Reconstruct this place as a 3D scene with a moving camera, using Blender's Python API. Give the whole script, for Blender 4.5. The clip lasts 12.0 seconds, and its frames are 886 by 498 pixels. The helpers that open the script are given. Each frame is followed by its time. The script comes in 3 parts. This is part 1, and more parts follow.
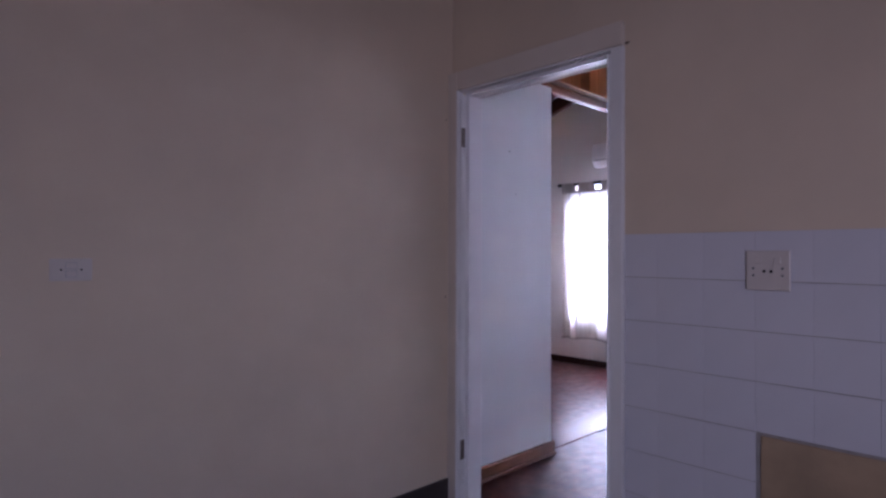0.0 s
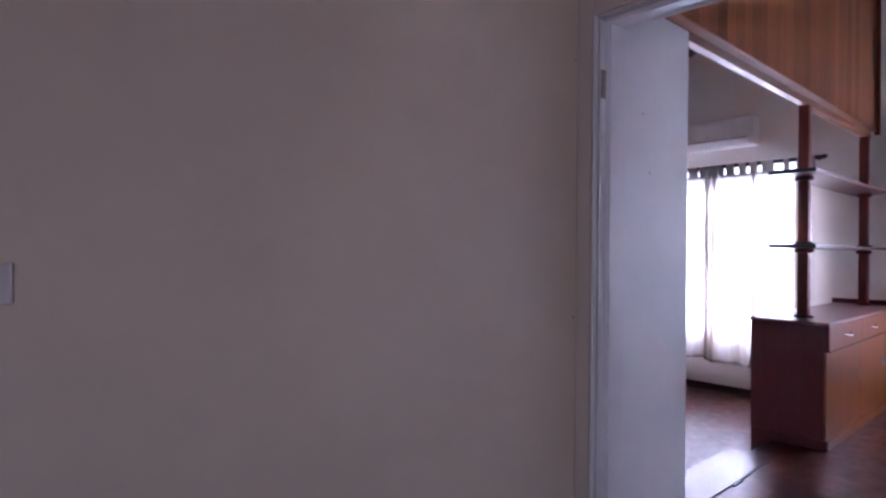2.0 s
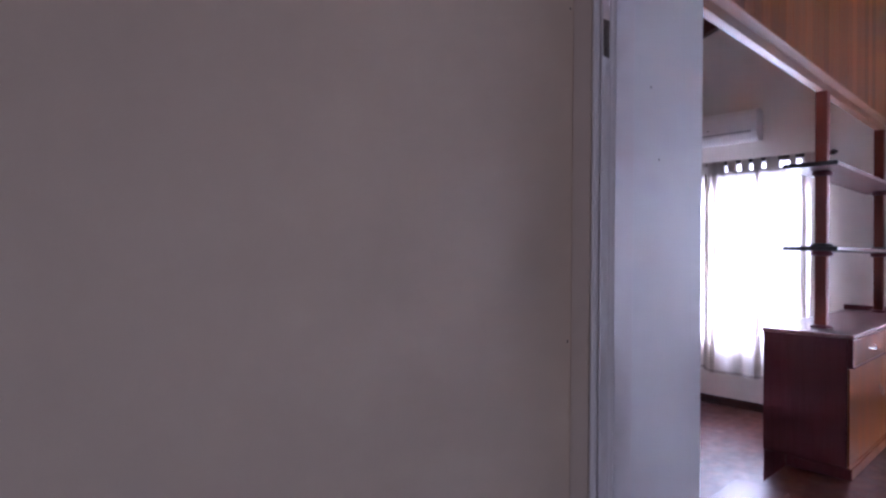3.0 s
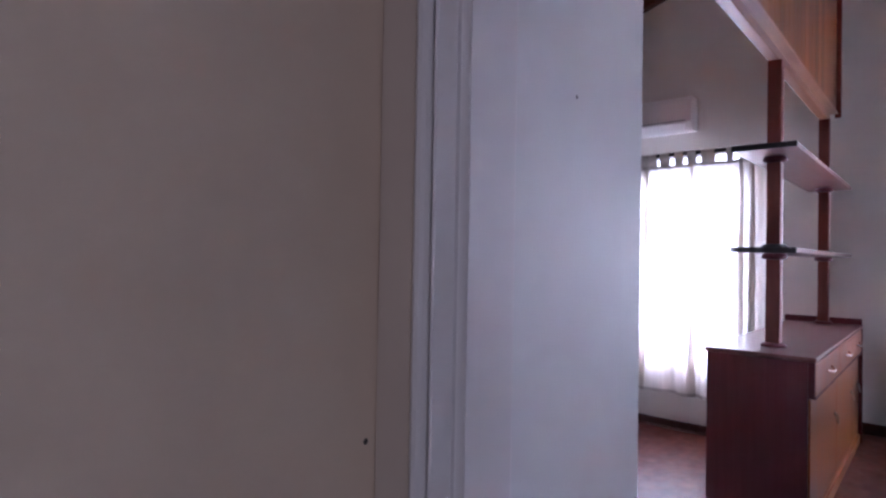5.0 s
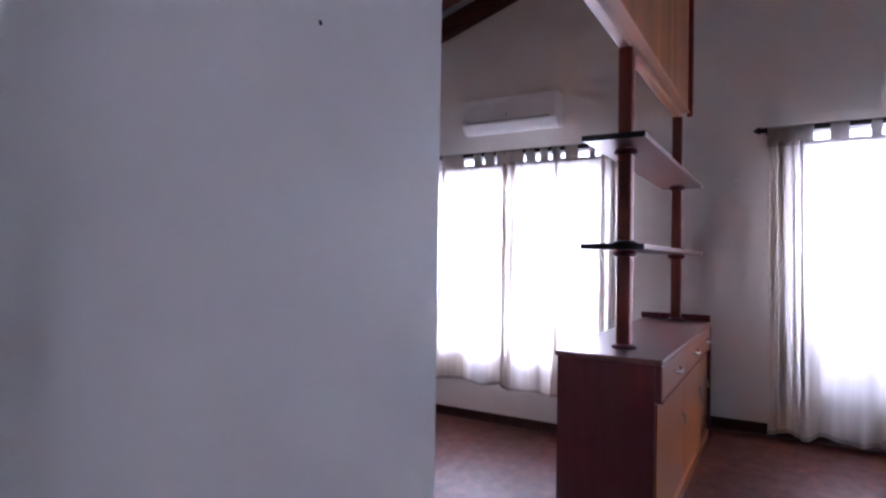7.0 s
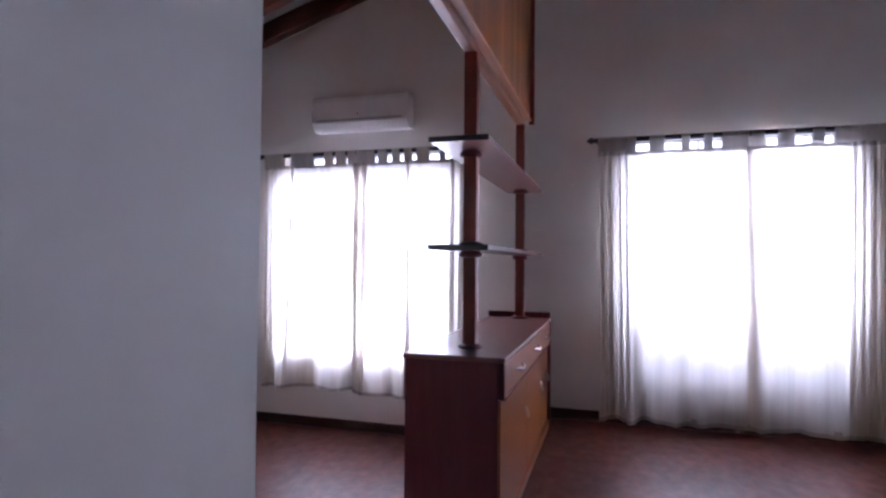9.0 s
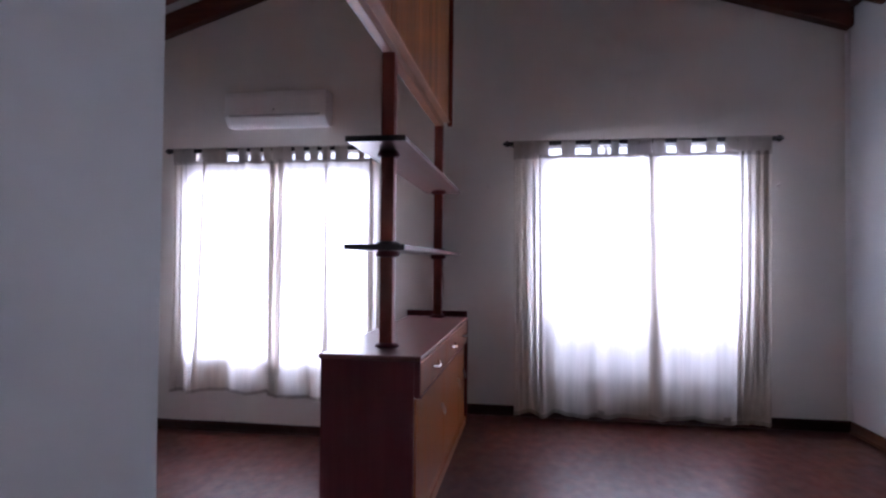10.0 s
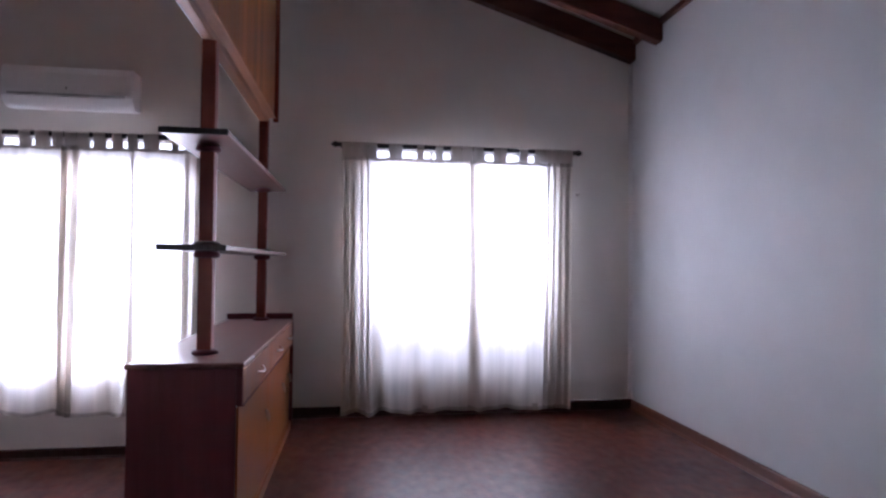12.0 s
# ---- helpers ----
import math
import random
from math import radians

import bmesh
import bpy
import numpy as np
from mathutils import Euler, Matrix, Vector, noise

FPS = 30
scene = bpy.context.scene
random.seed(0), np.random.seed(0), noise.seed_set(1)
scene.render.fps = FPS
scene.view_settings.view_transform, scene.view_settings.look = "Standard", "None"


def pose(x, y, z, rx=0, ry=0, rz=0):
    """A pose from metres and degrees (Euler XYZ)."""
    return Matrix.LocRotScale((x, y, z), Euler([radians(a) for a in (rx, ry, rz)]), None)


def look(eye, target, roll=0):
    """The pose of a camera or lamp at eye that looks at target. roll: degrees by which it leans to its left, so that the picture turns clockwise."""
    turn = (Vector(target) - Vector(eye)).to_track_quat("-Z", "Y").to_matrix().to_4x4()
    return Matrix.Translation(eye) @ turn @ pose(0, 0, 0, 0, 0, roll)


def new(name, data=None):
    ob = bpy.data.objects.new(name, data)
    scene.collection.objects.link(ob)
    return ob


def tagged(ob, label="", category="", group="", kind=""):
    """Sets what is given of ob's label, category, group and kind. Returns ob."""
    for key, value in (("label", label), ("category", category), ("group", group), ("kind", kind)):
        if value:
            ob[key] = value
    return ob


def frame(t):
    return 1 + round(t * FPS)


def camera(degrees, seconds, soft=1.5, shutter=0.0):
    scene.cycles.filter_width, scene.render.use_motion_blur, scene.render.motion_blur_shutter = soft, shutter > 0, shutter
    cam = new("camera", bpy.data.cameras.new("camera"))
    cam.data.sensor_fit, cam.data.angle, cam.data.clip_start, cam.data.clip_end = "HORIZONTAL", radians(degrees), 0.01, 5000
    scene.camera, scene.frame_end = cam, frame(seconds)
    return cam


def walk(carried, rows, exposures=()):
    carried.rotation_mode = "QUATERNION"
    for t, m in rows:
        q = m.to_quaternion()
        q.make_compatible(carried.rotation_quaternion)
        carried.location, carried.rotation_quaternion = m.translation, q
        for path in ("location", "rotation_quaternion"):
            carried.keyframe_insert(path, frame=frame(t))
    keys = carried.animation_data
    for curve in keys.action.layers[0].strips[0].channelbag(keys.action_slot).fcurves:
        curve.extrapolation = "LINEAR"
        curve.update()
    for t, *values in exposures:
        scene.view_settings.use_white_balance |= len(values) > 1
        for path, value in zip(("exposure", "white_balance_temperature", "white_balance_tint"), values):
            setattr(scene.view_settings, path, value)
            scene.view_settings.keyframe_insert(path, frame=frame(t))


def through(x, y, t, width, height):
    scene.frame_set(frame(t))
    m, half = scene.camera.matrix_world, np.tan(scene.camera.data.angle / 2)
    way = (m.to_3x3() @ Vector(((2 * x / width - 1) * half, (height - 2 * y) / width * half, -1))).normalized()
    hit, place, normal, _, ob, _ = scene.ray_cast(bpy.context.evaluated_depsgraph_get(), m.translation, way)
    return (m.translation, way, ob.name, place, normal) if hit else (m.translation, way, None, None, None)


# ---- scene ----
cam = camera(74.9, 12.0, soft=2.5)
PATH = [
    (0, (-2.166, -2.265, 1.316), (-0.778, -0.826, 1.334), 0.2),
    (0.5, (-2.07, -1.978, 1.34), (-0.734, -0.489, 1.338), 0.8),
    (1, (-2.008, -1.751, 1.324), (-0.691, -0.246, 1.335), 0.4),
    (1.5, (-1.939, -1.529, 1.337), (-0.615, -0.03, 1.344), 0.5),
    (2, (-1.786, -1.331, 1.325), (-0.455, 0.162, 1.334), 0.6),
    (2.5, (-1.603, -1.175, 1.335), (-0.265, 0.312, 1.349), 0.6),
    (4.5, (-0.72, -0.708, 1.322), (0.739, 0.66, 1.345), 0.9),
    (5, (-0.532, -0.632, 1.322), (0.975, 0.681, 1.352), 1.0),
    (5.5, (-0.388, -0.6, 1.326), (1.181, 0.64, 1.349), 0.9),
    (6, (-0.223, -0.616, 1.338), (1.404, 0.547, 1.364), 0.6),
    (6.5, (-0.104, -0.632, 1.329), (1.569, 0.463, 1.356), 0.8),
    (8.5, (0.039, -0.627, 1.319), (1.916, 0.06, 1.363), 0.5),
    (9, (0.061, -0.646, 1.32), (1.979, -0.08, 1.364), 0.5),
    (9.5, (0.055, -0.665, 1.322), (2.005, -0.224, 1.364), 0.5),
    (10, (0.041, -0.675, 1.322), (2.018, -0.373, 1.366), 0.5),
    (10.5, (0.021, -0.684, 1.323), (2.014, -0.519, 1.368), 0.5),
    (11, (0.017, -0.69, 1.321), (2.017, -0.684, 1.368), 0.4),
    (11.5, (0.012, -0.683, 1.322), (2.007, -0.811, 1.371), 0.4),
    (12, (0.012, -0.666, 1.33), (1.991, -0.957, 1.378), 0.5),
]
EXPOSURES = [(0, 0.86, 5300, 37), (2.5, 0.90, 5310, 36), (5.5, 0.95, 5400, 32), (6.2, 0.90, 5440, 31), (8.5, 0.37, 5480, 30), (9, 0.42, 5490, 30), (10, 0.07, 5540, 29), (11, -0.2, 5600, 28), (11.5, -0.02, 5620, 28), (12, 0.25, 5640, 28)]
walk(cam, [(t, look(eye, target, roll)) for t, eye, target, roll in PATH], EXPOSURES)

# ---- light ----
world = bpy.data.worlds.new("sky")
scene.world = world
world.use_nodes = True
wn = world.node_tree
sky = wn.nodes.new("ShaderNodeTexSky")
sky.sky_type, sky.sun_disc = "NISHITA", False
sky.sun_elevation, sky.sun_rotation = radians(55), radians(200)
wn.nodes["Background"].inputs["Strength"].default_value = 0.15
wn.links.new(sky.outputs["Color"], wn.nodes["Background"].inputs["Color"])

sun = new("sun", bpy.data.lights.new("sun", "SUN"))
sun.data.energy, sun.data.angle, sun.data.color = 2.0, radians(3), (1.0, 0.95, 0.88)
sun.matrix_world = look((0, 0, 20), (2.5, -6, 6))


def sky_lamp(place, target, width, height, watts, colour, spread):
    """An area lamp in place of skylight at a wall opening."""
    lamp = new("opening_light", bpy.data.lights.new("opening_light", "AREA"))
    lamp.data.shape, lamp.data.size, lamp.data.size_y = "RECTANGLE", width, height
    lamp.data.energy, lamp.data.color = watts, colour
    lamp.data.spread = radians(spread)
    lamp.matrix_world = look(place, target)
    return lamp


COOL = (0.80, 0.88, 1.0)
sky_lamp((5.36, 1.63, 1.28), (0, 1.63, -0.15), 1.72, 1.62, 206, COOL, 136)
sky_lamp((5.36, -1.56, 1.58), (0, -1.56, 0.80), 1.54, 0.96, 184, COOL, 128)
# kitchen fill lamp at an unseen opening, both added to light the walls
sky_lamp((-3.3, -4.28, 1.32), (0.0, -1.5, 1.32), 1.2, 1.0, 5.6, (1.0, 0.95, 0.93), 100)

# ---- plan ----
EAST = 5.10            # inner face of the gable wall with the windows
SOUTH, NORTH = -3.19, 3.40
LOW = -0.27            # floor of the sunken sitting room
RIDGE_Y, RAFTER_RIDGE, PITCH, RAFTER_D = 0.16, 4.267, 0.318, 0.20
DOOR_Y0, DOOR_Y1, DOOR_TOP = -1.01, -0.196, 2.142
KITCHEN_Y = -0.09      # face of the kitchen wall beside the door
STUB_X = 1.02
BEAM_Z = 2.43
WIN_A = (0.76, 2.50, 0.43, 2.375)      # y0, y1, z0, z1
WIN_B = (-2.34, -0.78, 0.365, 2.375)


def roof_z(y):
    return RAFTER_RIDGE + RAFTER_D - PITCH * abs(y - RIDGE_Y)


# ---- mesh helpers ----
def box(bm, x0, y0, z0, x1, y1, z1, bevel=0.0, segments=2):
    m = Matrix.Translation(((x0 + x1) / 2, (y0 + y1) / 2, (z0 + z1) / 2)) @ Matrix.Diagonal((x1 - x0, y1 - y0, z1 - z0, 1))
    made = bmesh.ops.create_cube(bm, size=1, matrix=m)["verts"]
    if bevel:
        edges = list({e for v in made for e in v.link_edges})
        bmesh.ops.bevel(bm, geom=edges, offset=bevel, segments=segments, affect="EDGES", profile=0.5)
    return bm


def tube(bm, a, b, r0, r1=None, n=16):
    a, b = Vector(a), Vector(b)
    m = Matrix.Translation((a + b) / 2) @ (b - a).to_track_quat("Z", "Y").to_matrix().to_4x4()
    bmesh.ops.create_cone(bm, cap_ends=True, segments=n, radius1=r0, radius2=r0 if r1 is None else r1, depth=(b - a).length, matrix=m)
    return bm


def lathe(bm, centre, profile, n=20, axis="Z"):
    """Turn a profile of (radius, height) round an axis through centre."""
    rings = []
    for r, h in profile:
        ring = []
        for k in range(n):
            a = 2 * math.pi * k / n
            p = Vector((r * math.cos(a), r * math.sin(a), h))
            if axis == "Y":
                p = Vector((p.x, p.z, p.y))
            ring.append(bm.verts.new(Vector(centre) + p))
        rings.append(ring)
    for lo, hi in zip(rings, rings[1:]):
        for k in range(n):
            bm.faces.new((lo[k], lo[(k + 1) % n], hi[(k + 1) % n], hi[k]))
    bm.faces.new(rings[0][::-1])
    bm.faces.new(rings[-1])
    bmesh.ops.recalc_face_normals(bm, faces=bm.faces)
    return bm


def pipe(bm, points, r, n=10):
    """A round bar along a run of points."""
    pts = [Vector(p) for p in points]
    rings = []
    for i, p in enumerate(pts):
        d = (pts[min(i + 1, len(pts) - 1)] - pts[max(i - 1, 0)]).normalized()
        q = d.to_track_quat("Z", "Y")
        rings.append([bm.verts.new(p + q @ Vector((r * math.cos(2 * math.pi * k / n), r * math.sin(2 * math.pi * k / n), 0))) for k in range(n)])
    for lo, hi in zip(rings, rings[1:]):
        for k in range(n):
            bm.faces.new((lo[k], lo[(k + 1) % n], hi[(k + 1) % n], hi[k]))
    bm.faces.new(rings[0][::-1])
    bm.faces.new(rings[-1])
    bmesh.ops.recalc_face_normals(bm, faces=bm.faces)
    return bm


def prism(bm, outline, axis, a, b):
    """An outline of 2D points pushed along an axis from a to b."""
    def at(p, v):
        return {"x": (v, p[0], p[1]), "y": (p[0], v, p[1]), "z": (p[0], p[1], v)}[axis]
    lo = [bm.verts.new(at(p, a)) for p in outline]
    hi = [bm.verts.new(at(p, b)) for p in outline]
    bm.faces.new(lo)
    bm.faces.new(hi[::-1])
    for i in range(len(lo)):
        k = (i + 1) % len(lo)
        bm.faces.new((lo[i], hi[i], hi[k], lo[k]))
    bmesh.ops.recalc_face_normals(bm, faces=bm.faces)
    return bm


def mesh_of(name, bm, material, smooth=False):
    me = bpy.data.meshes.new(name)
    bm.to_mesh(me)
    bm.free()
    me.materials.append(material)
    if smooth:
        for p in me.polygons:
            p.use_smooth = True
    return me


def thing(name, bm, material, label, category, group="", kind="", smooth=False):
    return tagged(new(name, mesh_of(name, bm, material, smooth)), label, category, group, kind)


def empty(name, place, label, category, group="", kind=""):
    ob = new(name)
    ob.matrix_world = pose(*place)
    return tagged(ob, label, category, group, kind)


def part(name, bm, material, parent, label="", smooth=False):
    """Links a bmesh, given in world places, as one mesh under a thing or a part."""
    ob = new(name, mesh_of(name, bm, material, smooth))
    bpy.context.view_layer.update()
    ob.parent = parent
    ob.matrix_parent_inverse = parent.matrix_world.inverted()
    return tagged(ob, label)


def B():
    return bmesh.new()


# ---- materials ----
def node_mat(name):
    m = bpy.data.materials.new(name)
    m.use_nodes = True
    t = m.node_tree
    return m, t, t.nodes["Principled BSDF"]


def noise_at(t, scale, detail=4.0, rough=0.55, stretch=(1, 1, 1), distort=0.0, coords="Object"):
    tc, mp, n = t.nodes.new("ShaderNodeTexCoord"), t.nodes.new("ShaderNodeMapping"), t.nodes.new("ShaderNodeTexNoise")
    mp.inputs["Scale"].default_value = stretch
    n.inputs["Scale"].default_value, n.inputs["Detail"].default_value = scale, detail
    n.inputs["Roughness"].default_value, n.inputs["Distortion"].default_value = rough, distort
    t.links.new(tc.outputs[coords], mp.inputs["Vector"])
    t.links.new(mp.outputs["Vector"], n.inputs["Vector"])
    return n


def ramp(t, source, stops):
    r = t.nodes.new("ShaderNodeValToRGB")
    el = r.color_ramp.elements
    while len(el) < len(stops):
        el.new(0.5)
    for e, (p, c) in zip(el, stops):
        e.position, e.color = p, (*c, 1)
    t.links.new(source, r.inputs["Fac"])
    return r


def mix(t, fac, a, b, blend="MIX"):
    n = t.nodes.new("ShaderNodeMix")
    n.data_type, n.blend_type = "RGBA", blend
    for key, v in (("Factor", fac), ("A", a), ("B", b)):
        sock = n.inputs[0] if key == "Factor" else n.inputs[6 if key == "A" else 7]
        if isinstance(v, (int, float)):
            sock.default_value = v
        elif isinstance(v, tuple):
            sock.default_value = (*v, 1)
        else:
            t.links.new(v, sock)
    return n.outputs[2]


def maprange(t, source, lo, hi, a=0.0, b=1.0):
    n = t.nodes.new("ShaderNodeMapRange")
    n.inputs["From Min"].default_value, n.inputs["From Max"].default_value = a, b
    n.inputs["To Min"].default_value, n.inputs["To Max"].default_value = lo, hi
    t.links.new(source, n.inputs["Value"])
    return n.outputs["Result"]


def bump(t, shader, height, strength, distance=0.01):
    b = t.nodes.new("ShaderNodeBump")
    b.inputs["Strength"].default_value, b.inputs["Distance"].default_value = strength, distance
    t.links.new(height, b.inputs["Height"])
    t.links.new(b.outputs["Normal"], shader.inputs["Normal"])


def paint(name, colour, rough=0.5, mottle=0.05, relief=0.15, scale=1.3, sheen=0.5):
    """Painted plaster: slight cloudiness, roller texture, a few scuffs."""
    m, t, s = node_mat(name)
    big, fine = noise_at(t, scale, 5), noise_at(t, 140, 3)
    dark = tuple(c * (1 - mottle * 2) for c in colour)
    r = ramp(t, big.outputs["Fac"], [(0.3, dark), (0.65, colour)])
    t.links.new(r.outputs["Color"], s.inputs["Base Color"])
    t.links.new(maprange(t, big.outputs["Fac"], rough - 0.06, rough + 0.08, 0.3, 0.7), s.inputs["Roughness"])
    s.inputs["Specular IOR Level"].default_value = sheen
    wav = noise_at(t, 9, 3)
    h = mix(t, 0.12, wav.outputs["Fac"], fine.outputs["Fac"])
    bump(t, s, h, relief, 0.0012)
    return m


def timber(name, light, dark, axis="x", rough=0.3, coat=0.4, vary=0.0, fine=60, gloss=0.5):
    """Varnished timber with its grain along an axis."""
    m, t, s = node_mat(name)
    st = {"x": (0.06, 1, 1), "y": (1, 0.06, 1), "z": (1, 1, 0.06)}[axis]
    broad = noise_at(t, 9, 5, 0.6, st, 0.6)
    grain = noise_at(t, fine, 6, 0.65, tuple(v if v == 1 else 0.03 for v in st), 0.2)
    r = ramp(t, broad.outputs["Fac"], [(0.32, dark), (0.5, tuple((a + b) / 2 for a, b in zip(light, dark))), (0.68, light)])
    g = ramp(t, grain.outputs["Fac"], [(0.35, (0.76, 0.73, 0.70)), (0.6, (1, 1, 1))])
    col = mix(t, 0.5, r.outputs["Color"], g.outputs["Color"], "MULTIPLY")
    if vary:
        oi = t.nodes.new("ShaderNodeObjectInfo")
        v = ramp(t, oi.outputs["Random"], [(0.0, (1 - vary, 1 - vary * 1.15, 1 - vary * 1.3)), (1.0, (1, 1, 1))])
        col = mix(t, 1.0, col, v.outputs["Color"], "MULTIPLY")
    t.links.new(col, s.inputs["Base Color"])
    t.links.new(maprange(t, broad.outputs["Fac"], rough - 0.05, rough + 0.1), s.inputs["Roughness"])
    s.inputs["Coat Weight"].default_value, s.inputs["Coat Roughness"].default_value = coat, 0.18
    s.inputs["Specular IOR Level"].default_value = gloss
    bump(t, s, grain.outputs["Fac"], 0.05, 0.001)
    return m


def plain(name, colour, rough=0.4, metal=0.0, mottle=0.08, scale=30):
    m, t, s = node_mat(name)
    n = noise_at(t, scale, 4)
    r = ramp(t, n.outputs["Fac"], [(0.3, tuple(c * (1 - mottle) for c in colour)), (0.7, colour)])
    t.links.new(r.outputs["Color"], s.inputs["Base Color"])
    t.links.new(maprange(t, n.outputs["Fac"], rough * 0.85, rough * 1.15), s.inputs["Roughness"])
    s.inputs["Metallic"].default_value = metal
    return m


def floor_mat():
    """Old polished red-brown floor: cloudy wax, hand-sized worn patches, fine scratches."""
    m, t, s = node_mat("polished_floor")
    big, mid = noise_at(t, 1.3, 3, 0.5), noise_at(t, 10, 3, 0.55, (1, 1.3, 1))
    a = ramp(t, mid.outputs["Fac"], [(0.3, (0.056, 0.012, 0.009)), (0.5, (0.090, 0.021, 0.014)), (0.7, (0.136, 0.037, 0.022))])
    b = ramp(t, big.outputs["Fac"], [(0.3, (0.65, 0.6, 0.6)), (0.7, (1.1, 1.05, 1.0))])
    t.links.new(mix(t, 0.9, a.outputs["Color"], b.outputs["Color"], "MULTIPLY"), s.inputs["Base Color"])
    worn = noise_at(t, 9, 3, 0.55, (1, 1.3, 1))
    t.links.new(maprange(t, worn.outputs["Fac"], 0.28, 0.42, 0.3, 0.7), s.inputs["Roughness"])
    s.inputs["Specular IOR Level"].default_value = 0.38
    return m


def cloth_mat(name, colour, through, sheer):
    """Thin woven curtain that lets daylight through."""
    m, t, s = node_mat(name)
    weave = noise_at(t, 260, 2, 0.5, (1, 1, 0.4))
    # vertical streaks: uneven yarn, with soft fold shading put into the colour
    slub_and_shade = noise_at(t, 16, 4, 0.5, (1, 1, 0.06))
    r = ramp(t, slub_and_shade.outputs["Fac"], [(0.3, tuple(c * 0.8 for c in colour)), (0.7, colour)])
    t.links.new(r.outputs["Color"], s.inputs["Base Color"])
    s.inputs["Roughness"].default_value = 0.9
    s.inputs["Specular IOR Level"].default_value = 0.1
    bump(t, s, weave.outputs["Fac"], 0.2, 0.002)
    tr, mx = t.nodes.new("ShaderNodeBsdfTranslucent"), t.nodes.new("ShaderNodeMixShader")
    rt = ramp(t, slub_and_shade.outputs["Fac"], [(0.3, tuple(0.5 * c + 0.24 for c in colour)), (0.7, tuple(0.5 * c + 0.44 for c in colour))])
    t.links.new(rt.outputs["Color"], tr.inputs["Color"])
    mx.inputs["Fac"].default_value = through
    t.links.new(s.outputs["BSDF"], mx.inputs[1])
    t.links.new(tr.outputs["BSDF"], mx.inputs[2])
    clear, open_weave = t.nodes.new("ShaderNodeBsdfTransparent"), t.nodes.new("ShaderNodeMixShader")
    clear.inputs["Color"].default_value = (1.0, 0.97, 0.93, 1)
    open_weave.inputs["Fac"].default_value = sheer
    t.links.new(mx.outputs["Shader"], open_weave.inputs[1])
    t.links.new(clear.outputs["BSDF"], open_weave.inputs[2])
    t.links.new(open_weave.outputs["Shader"], t.nodes["Material Output"].inputs["Surface"])
    return m


def glass_mat():
    m, t, s = node_mat("window_glass")
    s.inputs["Base Color"].default_value = (0.97, 0.99, 0.98, 1)
    s.inputs["Roughness"].default_value = 0.0
    s.inputs["IOR"].default_value = 1.45
    s.inputs["Transmission Weight"].default_value = 1.0
    return m


WALL = paint("cream_wall_paint", (0.75, 0.708, 0.66), 0.44, sheen=0.8)
KITCHEN = paint("kitchen_wall_paint", (0.68, 0.565, 0.435), 0.45, 0.08, scale=1.0)
WHITE = paint("white_wall_paint", (0.77, 0.787, 0.788), 0.52, sheen=0.5)
ARCH = paint("cream_gloss_paint", (0.70, 0.62, 0.535), 0.4, 0.06, 0.05)
GLOSS = paint("white_gloss_paint", (0.78, 0.77, 0.77), 0.42, 0.03, 0.03)
# white ceiling coloured grey, so that less light bounces onto the upper walls
CEILING = paint("dimmed_ceiling_paint", (0.38, 0.36, 0.335), 0.6)
FLOOR = floor_mat()
# unseen floor, darkened to throw less light up the kitchen walls
KFLOOR = plain("kitchen_floor", (0.09, 0.065, 0.055), 0.35, 0, 0.2, 8)
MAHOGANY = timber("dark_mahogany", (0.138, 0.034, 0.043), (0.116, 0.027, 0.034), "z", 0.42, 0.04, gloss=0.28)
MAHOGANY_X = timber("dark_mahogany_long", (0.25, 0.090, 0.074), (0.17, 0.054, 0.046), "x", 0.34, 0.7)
POST = timber("post_timber", (0.26, 0.058, 0.038), (0.16, 0.034, 0.022), "z", 0.38, 0.1, gloss=0.35)
HONEY = timber("honey_timber", (0.38, 0.105, 0.023), (0.25, 0.062, 0.013), "z", 0.3, 0.2, 0.12, gloss=0.4)
BOARD = timber("board_timber", (0.58, 0.200, 0.058), (0.38, 0.115, 0.038), "z", 0.3, 0.3, 0.55)
BEAM = timber("beam_timber", (0.32, 0.130, 0.062), (0.20, 0.072, 0.032), "x", 0.38, 0.12, gloss=0.35)
# lighter than the beam: the bead's gloss highlight is put into the colour
BEAD = timber("bead_timber", (0.52, 0.27, 0.17), (0.42, 0.20, 0.12), "x", 0.28, 0.4)
RAFTER = timber("rafter_timber", (0.13, 0.036, 0.022), (0.07, 0.018, 0.012), "y", 0.4, 0.1, gloss=0.3)
# same timber as SKIRT_X, with the shade under the windows put into its colour
SKIRT_SHADED = timber("skirting_timber_shaded", (0.060, 0.020, 0.014), (0.032, 0.011, 0.008), "y", 0.35, 0.15, gloss=0.3)
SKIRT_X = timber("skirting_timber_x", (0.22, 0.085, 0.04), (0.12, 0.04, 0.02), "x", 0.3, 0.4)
DARK_SKIRT = plain("dark_skirting_tile", (0.05, 0.04, 0.04), 0.35)
CHROME = plain("chrome", (0.86, 0.86, 0.88), 0.24, 1.0, 0.03)
STEEL = plain("hinge_steel", (0.32, 0.27, 0.24), 0.45, 0.8, 0.3)
PULL = plain("pull_metal", (0.40, 0.36, 0.34), 0.3, 1.0, 0.15)
NOSING = timber("nosing_timber", (0.13, 0.040, 0.030), (0.08, 0.022, 0.018), "x", 0.36, 0.25, gloss=0.45)
BLACK = plain("black_iron", (0.026, 0.023, 0.023), 0.4)
PLASTIC = plain("white_plastic", (0.62, 0.565, 0.53), 0.3, 0, 0.04)
